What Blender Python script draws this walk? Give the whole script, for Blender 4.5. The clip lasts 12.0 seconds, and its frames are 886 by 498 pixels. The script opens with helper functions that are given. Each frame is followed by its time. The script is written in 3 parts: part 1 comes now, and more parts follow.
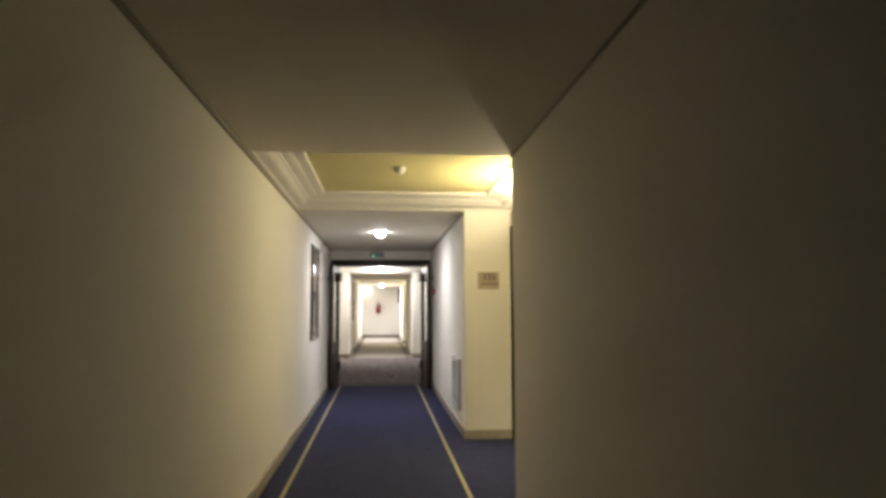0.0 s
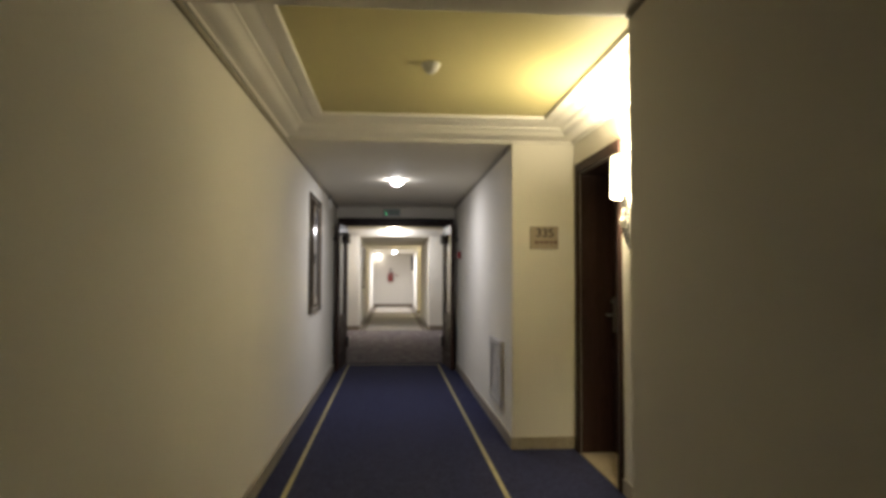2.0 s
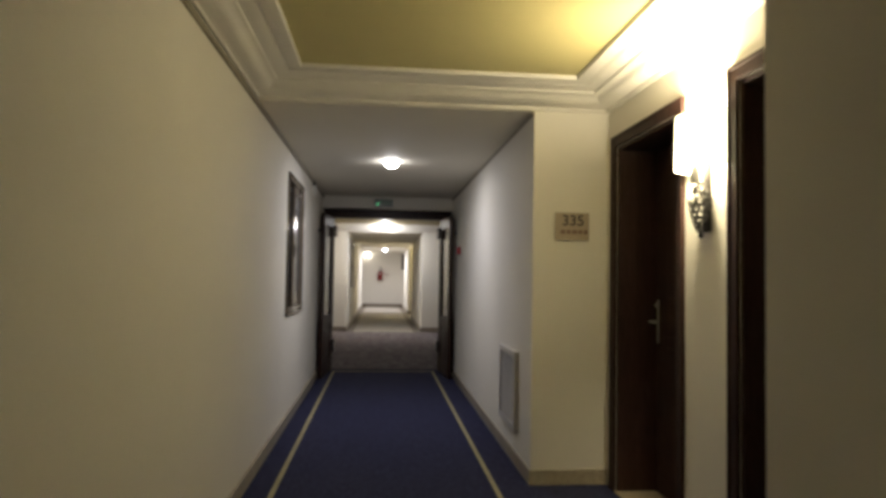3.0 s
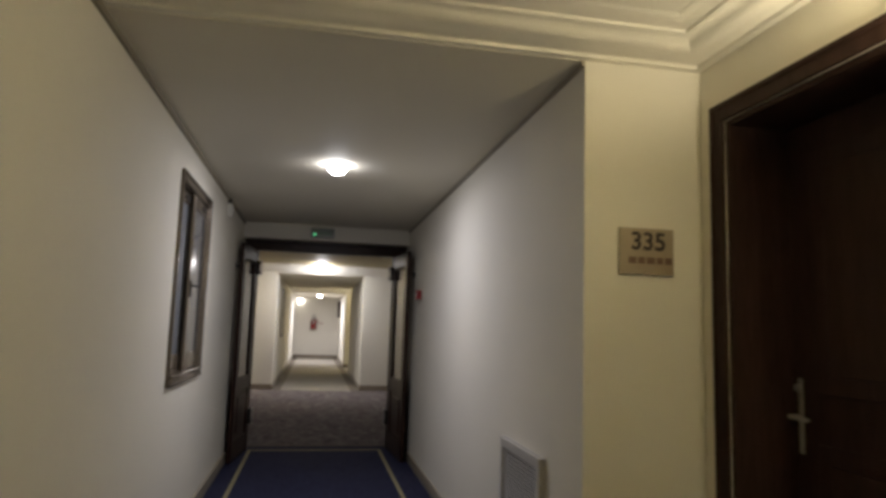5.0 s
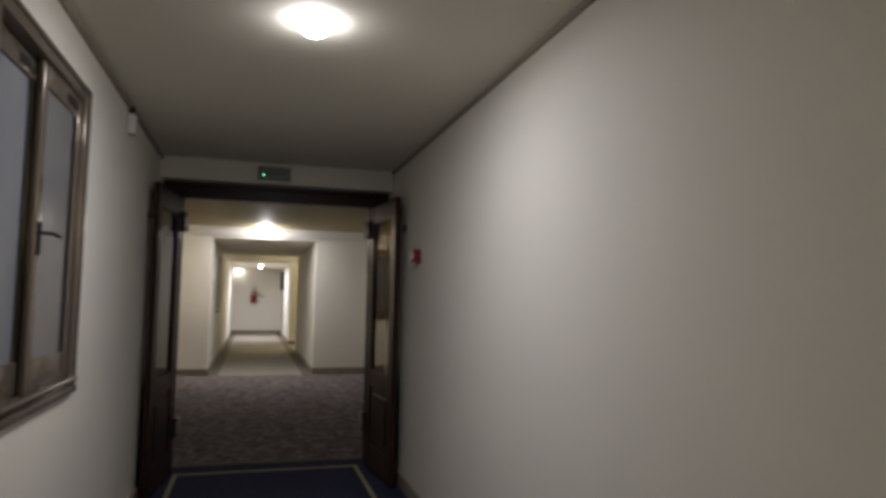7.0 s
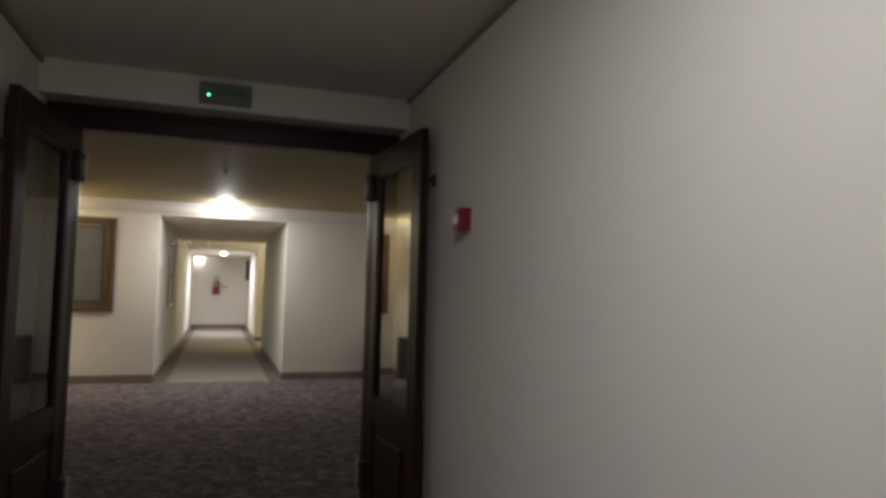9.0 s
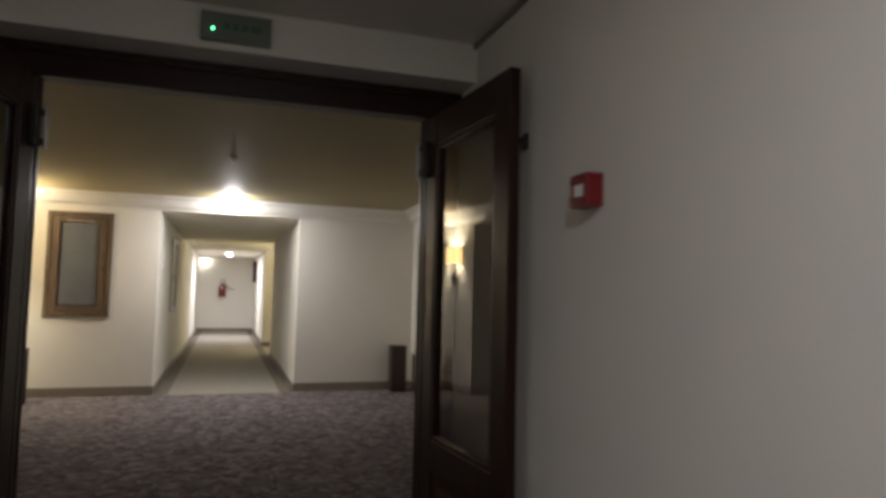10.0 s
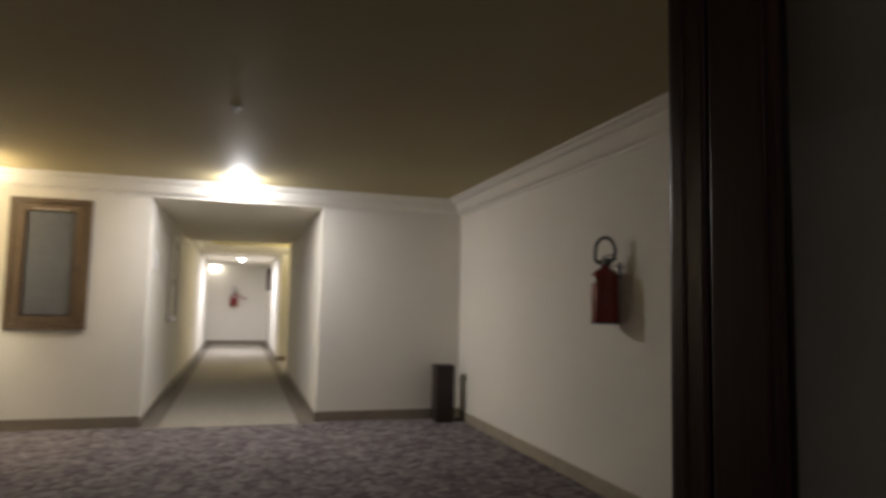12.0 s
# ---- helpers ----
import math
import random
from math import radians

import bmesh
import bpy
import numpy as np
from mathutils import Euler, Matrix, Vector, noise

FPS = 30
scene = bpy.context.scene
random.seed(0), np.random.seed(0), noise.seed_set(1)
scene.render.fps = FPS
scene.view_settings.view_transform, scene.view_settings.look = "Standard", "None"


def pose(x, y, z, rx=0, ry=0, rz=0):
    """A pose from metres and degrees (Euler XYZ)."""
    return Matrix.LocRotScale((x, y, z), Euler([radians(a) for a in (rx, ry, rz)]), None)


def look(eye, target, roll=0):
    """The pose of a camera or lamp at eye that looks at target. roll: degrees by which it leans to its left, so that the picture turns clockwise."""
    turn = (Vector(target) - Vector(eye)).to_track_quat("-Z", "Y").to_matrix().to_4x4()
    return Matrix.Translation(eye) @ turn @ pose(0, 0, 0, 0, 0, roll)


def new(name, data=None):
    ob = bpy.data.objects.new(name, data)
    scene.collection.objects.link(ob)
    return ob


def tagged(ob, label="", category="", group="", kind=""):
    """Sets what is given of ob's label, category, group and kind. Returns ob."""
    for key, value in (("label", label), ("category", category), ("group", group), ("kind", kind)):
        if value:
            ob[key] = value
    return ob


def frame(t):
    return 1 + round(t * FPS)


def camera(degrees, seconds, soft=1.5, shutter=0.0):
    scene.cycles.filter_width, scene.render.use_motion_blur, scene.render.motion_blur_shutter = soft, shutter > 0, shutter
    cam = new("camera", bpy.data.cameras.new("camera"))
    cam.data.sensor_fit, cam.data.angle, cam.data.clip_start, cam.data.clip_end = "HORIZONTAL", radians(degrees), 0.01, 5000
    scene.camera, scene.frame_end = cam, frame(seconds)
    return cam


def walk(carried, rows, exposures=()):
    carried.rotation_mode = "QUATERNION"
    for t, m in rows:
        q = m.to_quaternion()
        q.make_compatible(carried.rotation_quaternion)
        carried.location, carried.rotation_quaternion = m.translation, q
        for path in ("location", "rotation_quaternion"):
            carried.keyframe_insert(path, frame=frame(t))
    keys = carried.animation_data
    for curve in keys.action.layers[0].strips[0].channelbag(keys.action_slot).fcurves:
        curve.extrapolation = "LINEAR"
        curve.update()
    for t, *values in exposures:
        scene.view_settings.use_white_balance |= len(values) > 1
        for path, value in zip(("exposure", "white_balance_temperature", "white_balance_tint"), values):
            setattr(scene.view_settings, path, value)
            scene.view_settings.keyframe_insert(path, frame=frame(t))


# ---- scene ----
cam = camera(68.0, 12.0, soft=3.5, shutter=0.5)
PATH = [
    (0, (0.225, -0.1, 1.282), (0.412, 1.883, 1.463), -0.2),
    (0.5, (0.245, 0.337, 1.262), (0.402, 2.324, 1.423), -0.4),
    (1, (0.218, 0.766, 1.255), (0.324, 2.758, 1.388), 0.3),
    (1.5, (0.158, 1.164, 1.251), (0.341, 3.151, 1.375), 0.4),
    (2, (0.168, 1.619, 1.265), (0.322, 3.611, 1.351), 0.2),
    (2.5, (0.111, 2.041, 1.247), (0.249, 4.035, 1.316), 1.1),
    (3, (0.142, 2.528, 1.234), (0.328, 4.518, 1.322), 1.0),
    (3.5, (0.105, 2.948, 1.243), (0.31, 4.933, 1.383), 1.6),
    (3.7, (0.092, 3.104, 1.249), (0.342, 5.082, 1.408), 1.7),
    (5.3, (0.121, 4.516, 1.263), (0.495, 6.466, 1.508), 1.8),
    (5.5, (0.083, 4.69, 1.277), (0.403, 6.65, 1.51), 2.0),
    (6, (0.02, 5.153, 1.277), (0.418, 7.103, 1.479), 2.2),
    (6.5, (0.046, 5.628, 1.266), (0.528, 7.563, 1.423), 0.8),
    (7, (0.033, 6.068, 1.277), (0.586, 7.983, 1.433), 1.0),
    (7.5, (0.119, 6.528, 1.267), (0.799, 8.404, 1.403), 0.4),
    (7.7, (0.152, 6.707, 1.281), (0.815, 8.59, 1.412), 0.8),
    (9.3, (0.163, 8.066, 1.272), (0.805, 9.956, 1.407), 1.3),
    (9.5, (0.159, 8.24, 1.272), (0.849, 10.112, 1.409), 1.3),
    (10, (0.157, 8.687, 1.279), (0.784, 10.582, 1.42), 1.3),
    (10.5, (0.129, 9.097, 1.284), (0.7, 11.008, 1.431), 2.1),
    (11, (0.2, 9.6, 1.287), (0.68, 11.535, 1.44), 1.0),
    (11.5, (0.206, 10.014, 1.271), (0.556, 11.976, 1.431), 1.0),
    (12, (0.252, 10.398, 1.235), (0.837, 12.303, 1.406), 1.2),
]
EXPOSURES = [(0, 1.38), (0.5, 1.2), (1.5, 0.86), (2.5, 0.43), (3.5, 0.34), (5.5, 0.18), (6.5, 0.1), (7.5, 0.02), (9.5, 0.12), (10.5, 0.56), (11.5, 0.56), (12, 0.34)]
walk(cam, [(t, look(eye, target, roll)) for t, eye, target, roll in PATH], EXPOSURES)

# ---- light ----
world = bpy.data.worlds.new("world")
world.use_nodes = True
world.node_tree.nodes["Background"].inputs[0].default_value = (0.02, 0.022, 0.03, 1)
world.node_tree.nodes["Background"].inputs[1].default_value = 0.1
scene.world = world

WARM, COOL = (1.0, 0.86, 0.57), (0.93, 0.91, 1.0)
MILD = (0.96, 0.935, 0.965)
SCONCE_W, DOWN_W = 47.0, 9.2


def point_lamp(name, place, watts, colour, radius=0.04):
    lamp = bpy.data.lights.new(name, "POINT")
    lamp.energy, lamp.color, lamp.shadow_soft_size = watts, colour, radius
    ob = new(name, lamp)
    ob.matrix_world = pose(*place)
    return ob


# the plan: heights and lines of the walls
XL, XR, XD = -0.622, 1.063, 1.537          # corridor walls, door wall of the recess
Y0, Y1, Y2, Y3, Y4 = -4.0, 4.03, 6.469, 11.06, 11.36   # back wall, recess, double door wall
YF, YG = 17.441, 17.641                     # far wall of the lobby
YH, YI, YE = 22.2, 24.8, 30.5             # far recess, end wall
LXL, LXR, LYS = -2.24, 2.62, 16.3        # lobby walls, corner of the side corridor
SOF, COF, LOB, SOF2, SOF3 = 2.27, 2.408, 2.41, 2.245, 2.27
TOP = 2.75

# ---- materials ----


def material(name, base, rough=0.6, metal=0.0, vary=0.08, big=2.0, fine=90.0, bump=0.05, dirt=None, spec=0.5, stretch=None, coat=0.0):
    """A painted, woven or polished surface: broad blotches and fine grain in colour, with fine relief."""
    m = bpy.data.materials.new(name)
    m.use_nodes = True
    nt = m.node_tree
    p = nt.nodes["Principled BSDF"]
    p.inputs["Roughness"].default_value, p.inputs["Metallic"].default_value = rough, metal
    p.inputs["Specular IOR Level"].default_value = spec
    p.inputs["Coat Weight"].default_value = coat
    p.inputs["Coat Roughness"].default_value = 0.15
    co = nt.nodes.new("ShaderNodeTexCoord")
    mp = nt.nodes.new("ShaderNodeMapping")
    mp.inputs["Scale"].default_value = stretch or (1, 1, 1)
    nt.links.new(co.outputs["Object"], mp.inputs["Vector"])
    a, b = nt.nodes.new("ShaderNodeTexNoise"), nt.nodes.new("ShaderNodeTexNoise")
    a.inputs["Scale"].default_value, a.inputs["Detail"].default_value = big, 4
    b.inputs["Scale"].default_value, b.inputs["Detail"].default_value = fine, 3
    nt.links.new(mp.outputs[0], a.inputs["Vector"]), nt.links.new(mp.outputs[0], b.inputs["Vector"])
    add = nt.nodes.new("ShaderNodeMath")
    add.operation = "ADD"
    nt.links.new(a.outputs["Fac"], add.inputs[0]), nt.links.new(b.outputs["Fac"], add.inputs[1])
    ramp = nt.nodes.new("ShaderNodeValToRGB")
    other = dirt or base
    ramp.color_ramp.elements[0].position, ramp.color_ramp.elements[1].position = 0.35, 0.65
    ramp.color_ramp.elements[0].color = (*[c * (1 - vary) for c in other], 1)
    ramp.color_ramp.elements[1].color = (*[min(1, c * (1 + vary)) for c in base], 1)
    half = nt.nodes.new("ShaderNodeMath")
    half.operation, half.inputs[1].default_value = "MULTIPLY", 0.5
    nt.links.new(add.outputs[0], half.inputs[0]), nt.links.new(half.outputs[0], ramp.inputs["Fac"])
    nt.links.new(ramp.outputs["Color"], p.inputs["Base Color"])
    if bump:
        bp = nt.nodes.new("ShaderNodeBump")
        bp.inputs["Strength"].default_value, bp.inputs["Distance"].default_value = bump, 0.004
        nt.links.new(b.outputs["Fac"], bp.inputs["Height"]), nt.links.new(bp.outputs[0], p.inputs["Normal"])
    return m


def glass(name, tint=(1, 1, 1), rough=0.0):
    m = bpy.data.materials.new(name)
    m.use_nodes = True
    p = m.node_tree.nodes["Principled BSDF"]
    p.inputs["Base Color"].default_value = (*tint, 1)
    p.inputs["Transmission Weight"].default_value, p.inputs["Roughness"].default_value, p.inputs["IOR"].default_value = 1.0, rough, 1.5
    return m


def glow(name, colour, strength):
    m = bpy.data.materials.new(name)
    m.use_nodes = True
    p = m.node_tree.nodes["Principled BSDF"]
    p.inputs["Base Color"].default_value = (0.8, 0.8, 0.8, 1)
    p.inputs["Emission Color"].default_value, p.inputs["Emission Strength"].default_value = (*colour, 1), strength
    return m


def mottled_carpet(name, colours, size):
    """A cut-pile carpet with small woven flecks of several tones."""
    m = material(name, colours[0], 0.95, bump=0.0, spec=0.1)
    nt = m.node_tree
    p = nt.nodes["Principled BSDF"]
    co = nt.nodes.new("ShaderNodeTexCoord")
    warp = nt.nodes.new("ShaderNodeTexNoise")
    warp.inputs["Scale"].default_value = 9
    mix = nt.nodes.new("ShaderNodeVectorMath")
    mix.operation = "MULTIPLY_ADD"
    mix.inputs[1].default_value = (0.10, 0.10, 0.0)
    nt.links.new(co.outputs["Object"], warp.inputs["Vector"])
    nt.links.new(warp.outputs["Color"], mix.inputs[0]), nt.links.new(co.outputs["Object"], mix.inputs[2])
    cells = nt.nodes.new("ShaderNodeTexVoronoi")
    cells.inputs["Scale"].default_value = 1 / size
    nt.links.new(mix.outputs[0], cells.inputs["Vector"])
    ramp = nt.nodes.new("ShaderNodeValToRGB")
    ramp.color_ramp.interpolation = "LINEAR"
    while len(ramp.color_ramp.elements) < len(colours):
        ramp.color_ramp.elements.new(0.5)
    for i, c in enumerate(colours):
        ramp.color_ramp.elements[i].position = 0.15 + 0.7 * i / (len(colours) - 1)
        ramp.color_ramp.elements[i].color = (*c, 1)
    sep = nt.nodes.new("ShaderNodeSeparateColor")
    nt.links.new(cells.outputs["Color"], sep.inputs[0])
    pile = nt.nodes.new("ShaderNodeTexNoise")
    pile.inputs["Scale"].default_value, pile.inputs["Detail"].default_value = 260, 3
    nt.links.new(co.outputs["Object"], pile.inputs["Vector"])
    tone = nt.nodes.new("ShaderNodeMath")
    tone.operation = "MULTIPLY_ADD"
    tone.inputs[1].default_value = 0.5
    nt.links.new(pile.outputs["Fac"], tone.inputs[0])
    sub = nt.nodes.new("ShaderNodeMath")
    sub.operation, sub.inputs[1].default_value = "SUBTRACT", 0.25
    nt.links.new(sep.outputs[0], sub.inputs[0]), nt.links.new(sub.outputs[0], tone.inputs[2])
    nt.links.new(tone.outputs[0], ramp.inputs["Fac"]), nt.links.new(ramp.outputs["Color"], p.inputs["Base Color"])
    bp = nt.nodes.new("ShaderNodeBump")
    bp.inputs["Strength"].default_value, bp.inputs["Distance"].default_value = 0.6, 0.006
    nt.links.new(pile.outputs["Fac"], bp.inputs["Height"]), nt.links.new(bp.outputs[0], p.inputs["Normal"])
    return m


PAINT = material("cream_wall_paint", (0.78, 0.75, 0.675), 0.75, vary=0.03, big=1.2, fine=160, bump=0.06, spec=0.2)
SOFFIT = material("off_white_soffit_paint", (0.77, 0.725, 0.62), 0.7, vary=0.03, big=1.0, fine=140, bump=0.05, spec=0.2)
PLASTER = material("white_cornice_plaster", (0.78, 0.75, 0.68), 0.5, vary=0.03, big=3, fine=120, bump=0.03)
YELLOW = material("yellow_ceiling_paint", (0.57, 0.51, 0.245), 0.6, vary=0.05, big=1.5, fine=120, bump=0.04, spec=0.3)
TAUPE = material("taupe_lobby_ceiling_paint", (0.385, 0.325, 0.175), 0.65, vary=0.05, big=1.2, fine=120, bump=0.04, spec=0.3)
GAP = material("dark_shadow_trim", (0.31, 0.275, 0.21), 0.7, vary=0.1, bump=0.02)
BLUE = mottled_carpet("navy_blue_carpet", [(0.021, 0.023, 0.054), (0.029, 0.032, 0.070), (0.038, 0.041, 0.088)], 0.012)
STRIPE = material("pale_yellow_carpet_stripe", (0.38, 0.335, 0.20), 0.95, vary=0.15, big=8, fine=220, bump=0.4, spec=0.1)
LOBBYCARPET = mottled_carpet("mottled_plum_carpet", [(0.093, 0.076, 0.078), (0.142, 0.121, 0.123), (0.153, 0.131, 0.133), (0.162, 0.139, 0.141), (0.172, 0.149, 0.150), (0.242, 0.214, 0.211)], 0.052)
BEIGECARPET = mottled_carpet("beige_grey_carpet", [(0.26, 0.24, 0.20), (0.31, 0.285, 0.24), (0.36, 0.33, 0.28)], 0.015)
BORDER = material("brown_carpet_border", (0.18, 0.155, 0.125), 0.95, vary=0.15, big=6, fine=220, bump=0.4, spec=0.1)
SKIRT = material("beige_marble_skirting", (0.42, 0.37, 0.28), 0.35, vary=0.06, big=7, fine=45, bump=0.02, dirt=(0.33, 0.29, 0.22))
SKIRT2 = material("brown_tile_skirting", (0.24, 0.20, 0.155), 0.35, vary=0.12, big=7, fine=45, bump=0.02)
DARKWOOD = material("dark_stained_wood", (0.035, 0.018, 0.0145), 0.5, vary=0.35, big=3, fine=22, bump=0.08, stretch=(6, 6, 0.5), spec=0.14)
DARKWOOD2 = material("dark_mahogany_wood", (0.026, 0.011, 0.0075), 0.35, vary=0.35, big=3, fine=22, bump=0.08, stretch=(6, 6, 0.5), spec=0.25)
OAK = material("varnished_brown_wood", (0.126, 0.085, 0.052), 0.4, vary=0.25, big=3, fine=25, bump=0.06, stretch=(6, 6, 0.6), coat=0.2)
BRONZE = material("bronze_anodised_aluminium", (0.19, 0.157, 0.122), 0.15, metal=0.35, vary=0.06, big=4, fine=80, bump=0.01)
FROST = material("frosted_window_glass", (0.235, 0.245, 0.262), 0.16, vary=0.06, big=3, fine=200, bump=0.02, spec=0.6)
FROST2 = material("smoky_frosted_glass", (0.205, 0.20, 0.198), 0.16, vary=0.06, big=3, fine=200, bump=0.02, spec=0.6)
FROST3 = material("grey_reeded_glass", (0.14, 0.147, 0.16), 0.25, vary=0.08, big=4, fine=30, bump=0.05, spec=0.6)
CHROME = material("brushed_chrome", (0.50, 0.485, 0.46), 0.36, metal=0.6, vary=0.05, bump=0.0)
PEWTER = material("tarnished_pewter", (0.034, 0.031, 0.027), 0.46, metal=0.5, vary=0.3, big=30, fine=120, bump=0.1)
BLACK = material("black_plastic", (0.015, 0.014, 0.013), 0.45, vary=0.1, bump=0.02)
BINMETAL = material("dark_brown_enamelled_metal", (0.034, 0.017, 0.014), 0.38, vary=0.15, big=5, fine=60, bump=0.02)
WHITE = material("white_plastic", (0.75, 0.74, 0.70), 0.4, vary=0.03, bump=0.01)
GREY = material("silver_grey_lacquer", (0.62, 0.60, 0.58), 0.4, metal=0.1, vary=0.05, bump=0.01)
RED = material("red_plastic", (0.22, 0.010, 0.013), 0.35, vary=0.08, bump=0.01)
REDMETAL = material("red_enamelled_steel", (0.20, 0.017, 0.015), 0.25, vary=0.1, bump=0.01, coat=0.3)
BRASSPLATE = material("beige_brass_plate", (0.365, 0.295, 0.215), 0.4, metal=0.2, vary=0.06, big=12, fine=150, bump=0.01)
INK = material("dark_brown_lettering", (0.03, 0.02, 0.015), 0.5, vary=0.1, bump=0.0)
REDINK = material("faded_red_lettering", (0.17, 0.10, 0.07), 0.5, vary=0.15, bump=0.0)
MARBLE = material("cream_marble_sill", (0.40, 0.34, 0.25), 0.3, vary=0.08, big=6, fine=40, bump=0.01, dirt=(0.33, 0.28, 0.20))
EXITGREEN = material("smoked_green_acrylic", (0.19, 0.215, 0.185), 0.25, vary=0.05, bump=0.0)
DIMGREEN = material("dull_green_lettering", (0.05, 0.13, 0.07), 0.4, vary=0.1, bump=0.0)
GLASS = glass("smoked_door_glass", (0.80, 0.775, 0.74))
SHADE = glow("lit_cream_lamp_shade", (1.0, 0.86, 0.52), 5.5)
SHADE2 = glow("lit_amber_lamp_shade", (1.0, 0.64, 0.24), 5.0)
DOME = glow("lit_opal_lamp_dome", (0.97, 0.96, 1.0), 58.0)
GLOBE = glow("lit_opal_globe", (1.0, 0.97, 0.93), 70.0)
LED = glow("green_led", (0.1, 1.0, 0.35), 4.0)

# ---- mesh helpers ----


def box(bm, x0, x1, y0, y1, z0, z1):
    vs = [bm.verts.new((x, y, z)) for z in (z0, z1) for y in (y0, y1) for x in (x0, x1)]
    for f in ((0, 2, 3, 1), (4, 5, 7, 6), (0, 1, 5, 4), (2, 6, 7, 3), (0, 4, 6, 2), (1, 3, 7, 5)):
        bm.faces.new([vs[i] for i in f])
    return bm


def boxes(*rows):
    bm = bmesh.new()
    for r in rows:
        box(bm, *r)
    return bm


def soft_box(x0, x1, y0, y1, z0, z1, r=0.004, segments=2):
    bm = boxes((x0, x1, y0, y1, z0, z1))
    bmesh.ops.bevel(bm, geom=bm.edges[:], offset=r, segments=segments, affect="EDGES", profile=0.6)
    return bm


def joined(*bms):
    out = bmesh.new()
    for b in bms:
        me = bpy.data.meshes.new("tmp")
        b.to_mesh(me)
        out.from_mesh(me)
        b.free()
        bpy.data.meshes.remove(me)
    return out


def lathe(profile, steps=24, arc=2 * math.pi, start=0.0):
    """A turned body round z from (radius, height) pairs."""
    bm = bmesh.new()
    full = abs(arc - 2 * math.pi) < 1e-6
    n = steps if full else steps + 1
    rings = []
    for i in range(n):
        a = start + arc * i / steps
        rings.append([bm.verts.new((r * math.cos(a), r * math.sin(a), z)) for r, z in profile])
    for i in range(steps):
        p, q = rings[i], rings[(i + 1) % n]
        for k in range(len(profile) - 1):
            bm.faces.new((p[k], q[k], q[k + 1], p[k + 1]))
    bmesh.ops.remove_doubles(bm, verts=bm.verts[:], dist=1e-5)
    return bm


def tube(points, r, sides=8):
    """A round bar along a line of points."""
    bm = bmesh.new()
    pts = [Vector(p) for p in points]
    rings = []
    for i, p in enumerate(pts):
        d = (pts[min(i + 1, len(pts) - 1)] - pts[max(i - 1, 0)]).normalized()
        side = d.cross(Vector((0.31, 0.17, 0.93))).normalized()
        up = d.cross(side)
        rings.append([bm.verts.new(p + r * (math.cos(2 * math.pi * k / sides) * side + math.sin(2 * math.pi * k / sides) * up)) for k in range(sides)])
    for a, b in zip(rings, rings[1:]):
        for k in range(sides):
            bm.faces.new((a[k], a[(k + 1) % sides], b[(k + 1) % sides], b[k]))
    bm.faces.new(rings[0][::-1]), bm.faces.new(rings[-1])
    return bm


def moved(bm, m):
    bmesh.ops.transform(bm, matrix=m, verts=bm.verts[:])
    return bm


def mesh(name, bm, mat, smooth=False):
    bmesh.ops.recalc_face_normals(bm, faces=bm.faces[:])
    me = bpy.data.meshes.new(name)
    bm.to_mesh(me)
    bm.free()
    me.materials.append(mat)
    if smooth:
        me.polygons.foreach_set("use_smooth", [True] * len(me.polygons))
        me.set_sharp_from_angle(angle=radians(35))
    return new(name, me)


def part(name, bm, mat, parent, label="", smooth=False):
    ob = mesh(name, bm, mat, smooth)
    ob.parent = parent
    return tagged(ob, label)


def thing(name, label, category, group="", kind="", at=None):
    ob = new(name)
    ob.empty_display_size = 0.1
    if at is not None:
        ob.matrix_world = at
    return tagged(ob, label, category, group, kind)


def structure(name, bm, mat, label, category, smooth=False):
    return tagged(mesh(name, bm, mat, smooth), label, category, kind="structure")


def ring_sweep(x0, x1, y0, y1, profile):
    """A moulding round a rectangle: profile of (distance in from the wall, height), mitred at the corners."""
    bm = bmesh.new()
    rows = [[bm.verts.new(c) for c in ((x0 + d, y0 + d, z), (x1 - d, y0 + d, z), (x1 - d, y1 - d, z), (x0 + d, y1 - d, z))] for d, z in profile]
    for a, b in zip(rows, rows[1:]):
        for k in range(4):
            bm.faces.new((a[k], a[(k + 1) % 4], b[(k + 1) % 4], b[k]))
    return bm


# ---- structure ----
# corridor walls
WY0, WY1, WZ0, WZ1 = 7.91, 8.912, 0.906, 2.075       # window, outer edge of its frame
o = 0.05
structure("wall_left", boxes(
    (XL - 0.2, XL, Y0, WY0 + o, 0, TOP), (XL - 0.2, XL, WY1 - o, Y4, 0, TOP),
    (XL - 0.2, XL, WY0 + o, WY1 - o, 0, WZ0 + o), (XL - 0.2, XL, WY0 + o, WY1 - o, WZ1 - o, TOP),
    (XL - 0.28, XL - 0.2, WY0 - 0.1, WY1 + 0.1, WZ0 - 0.1, WZ1 + 0.1)), PAINT, "cream painted corridor wall with a window", "wall")
structure("wall_right_near", boxes((XR, XD + 0.28, Y0, Y1, 0, TOP)), PAINT, "cream painted corridor wall", "wall")
D1, D2 = (5.437, 6.385), (4.10, 5.038)               # outer edges of the two room door frames
CAS, DTOP = 0.065, 2.10
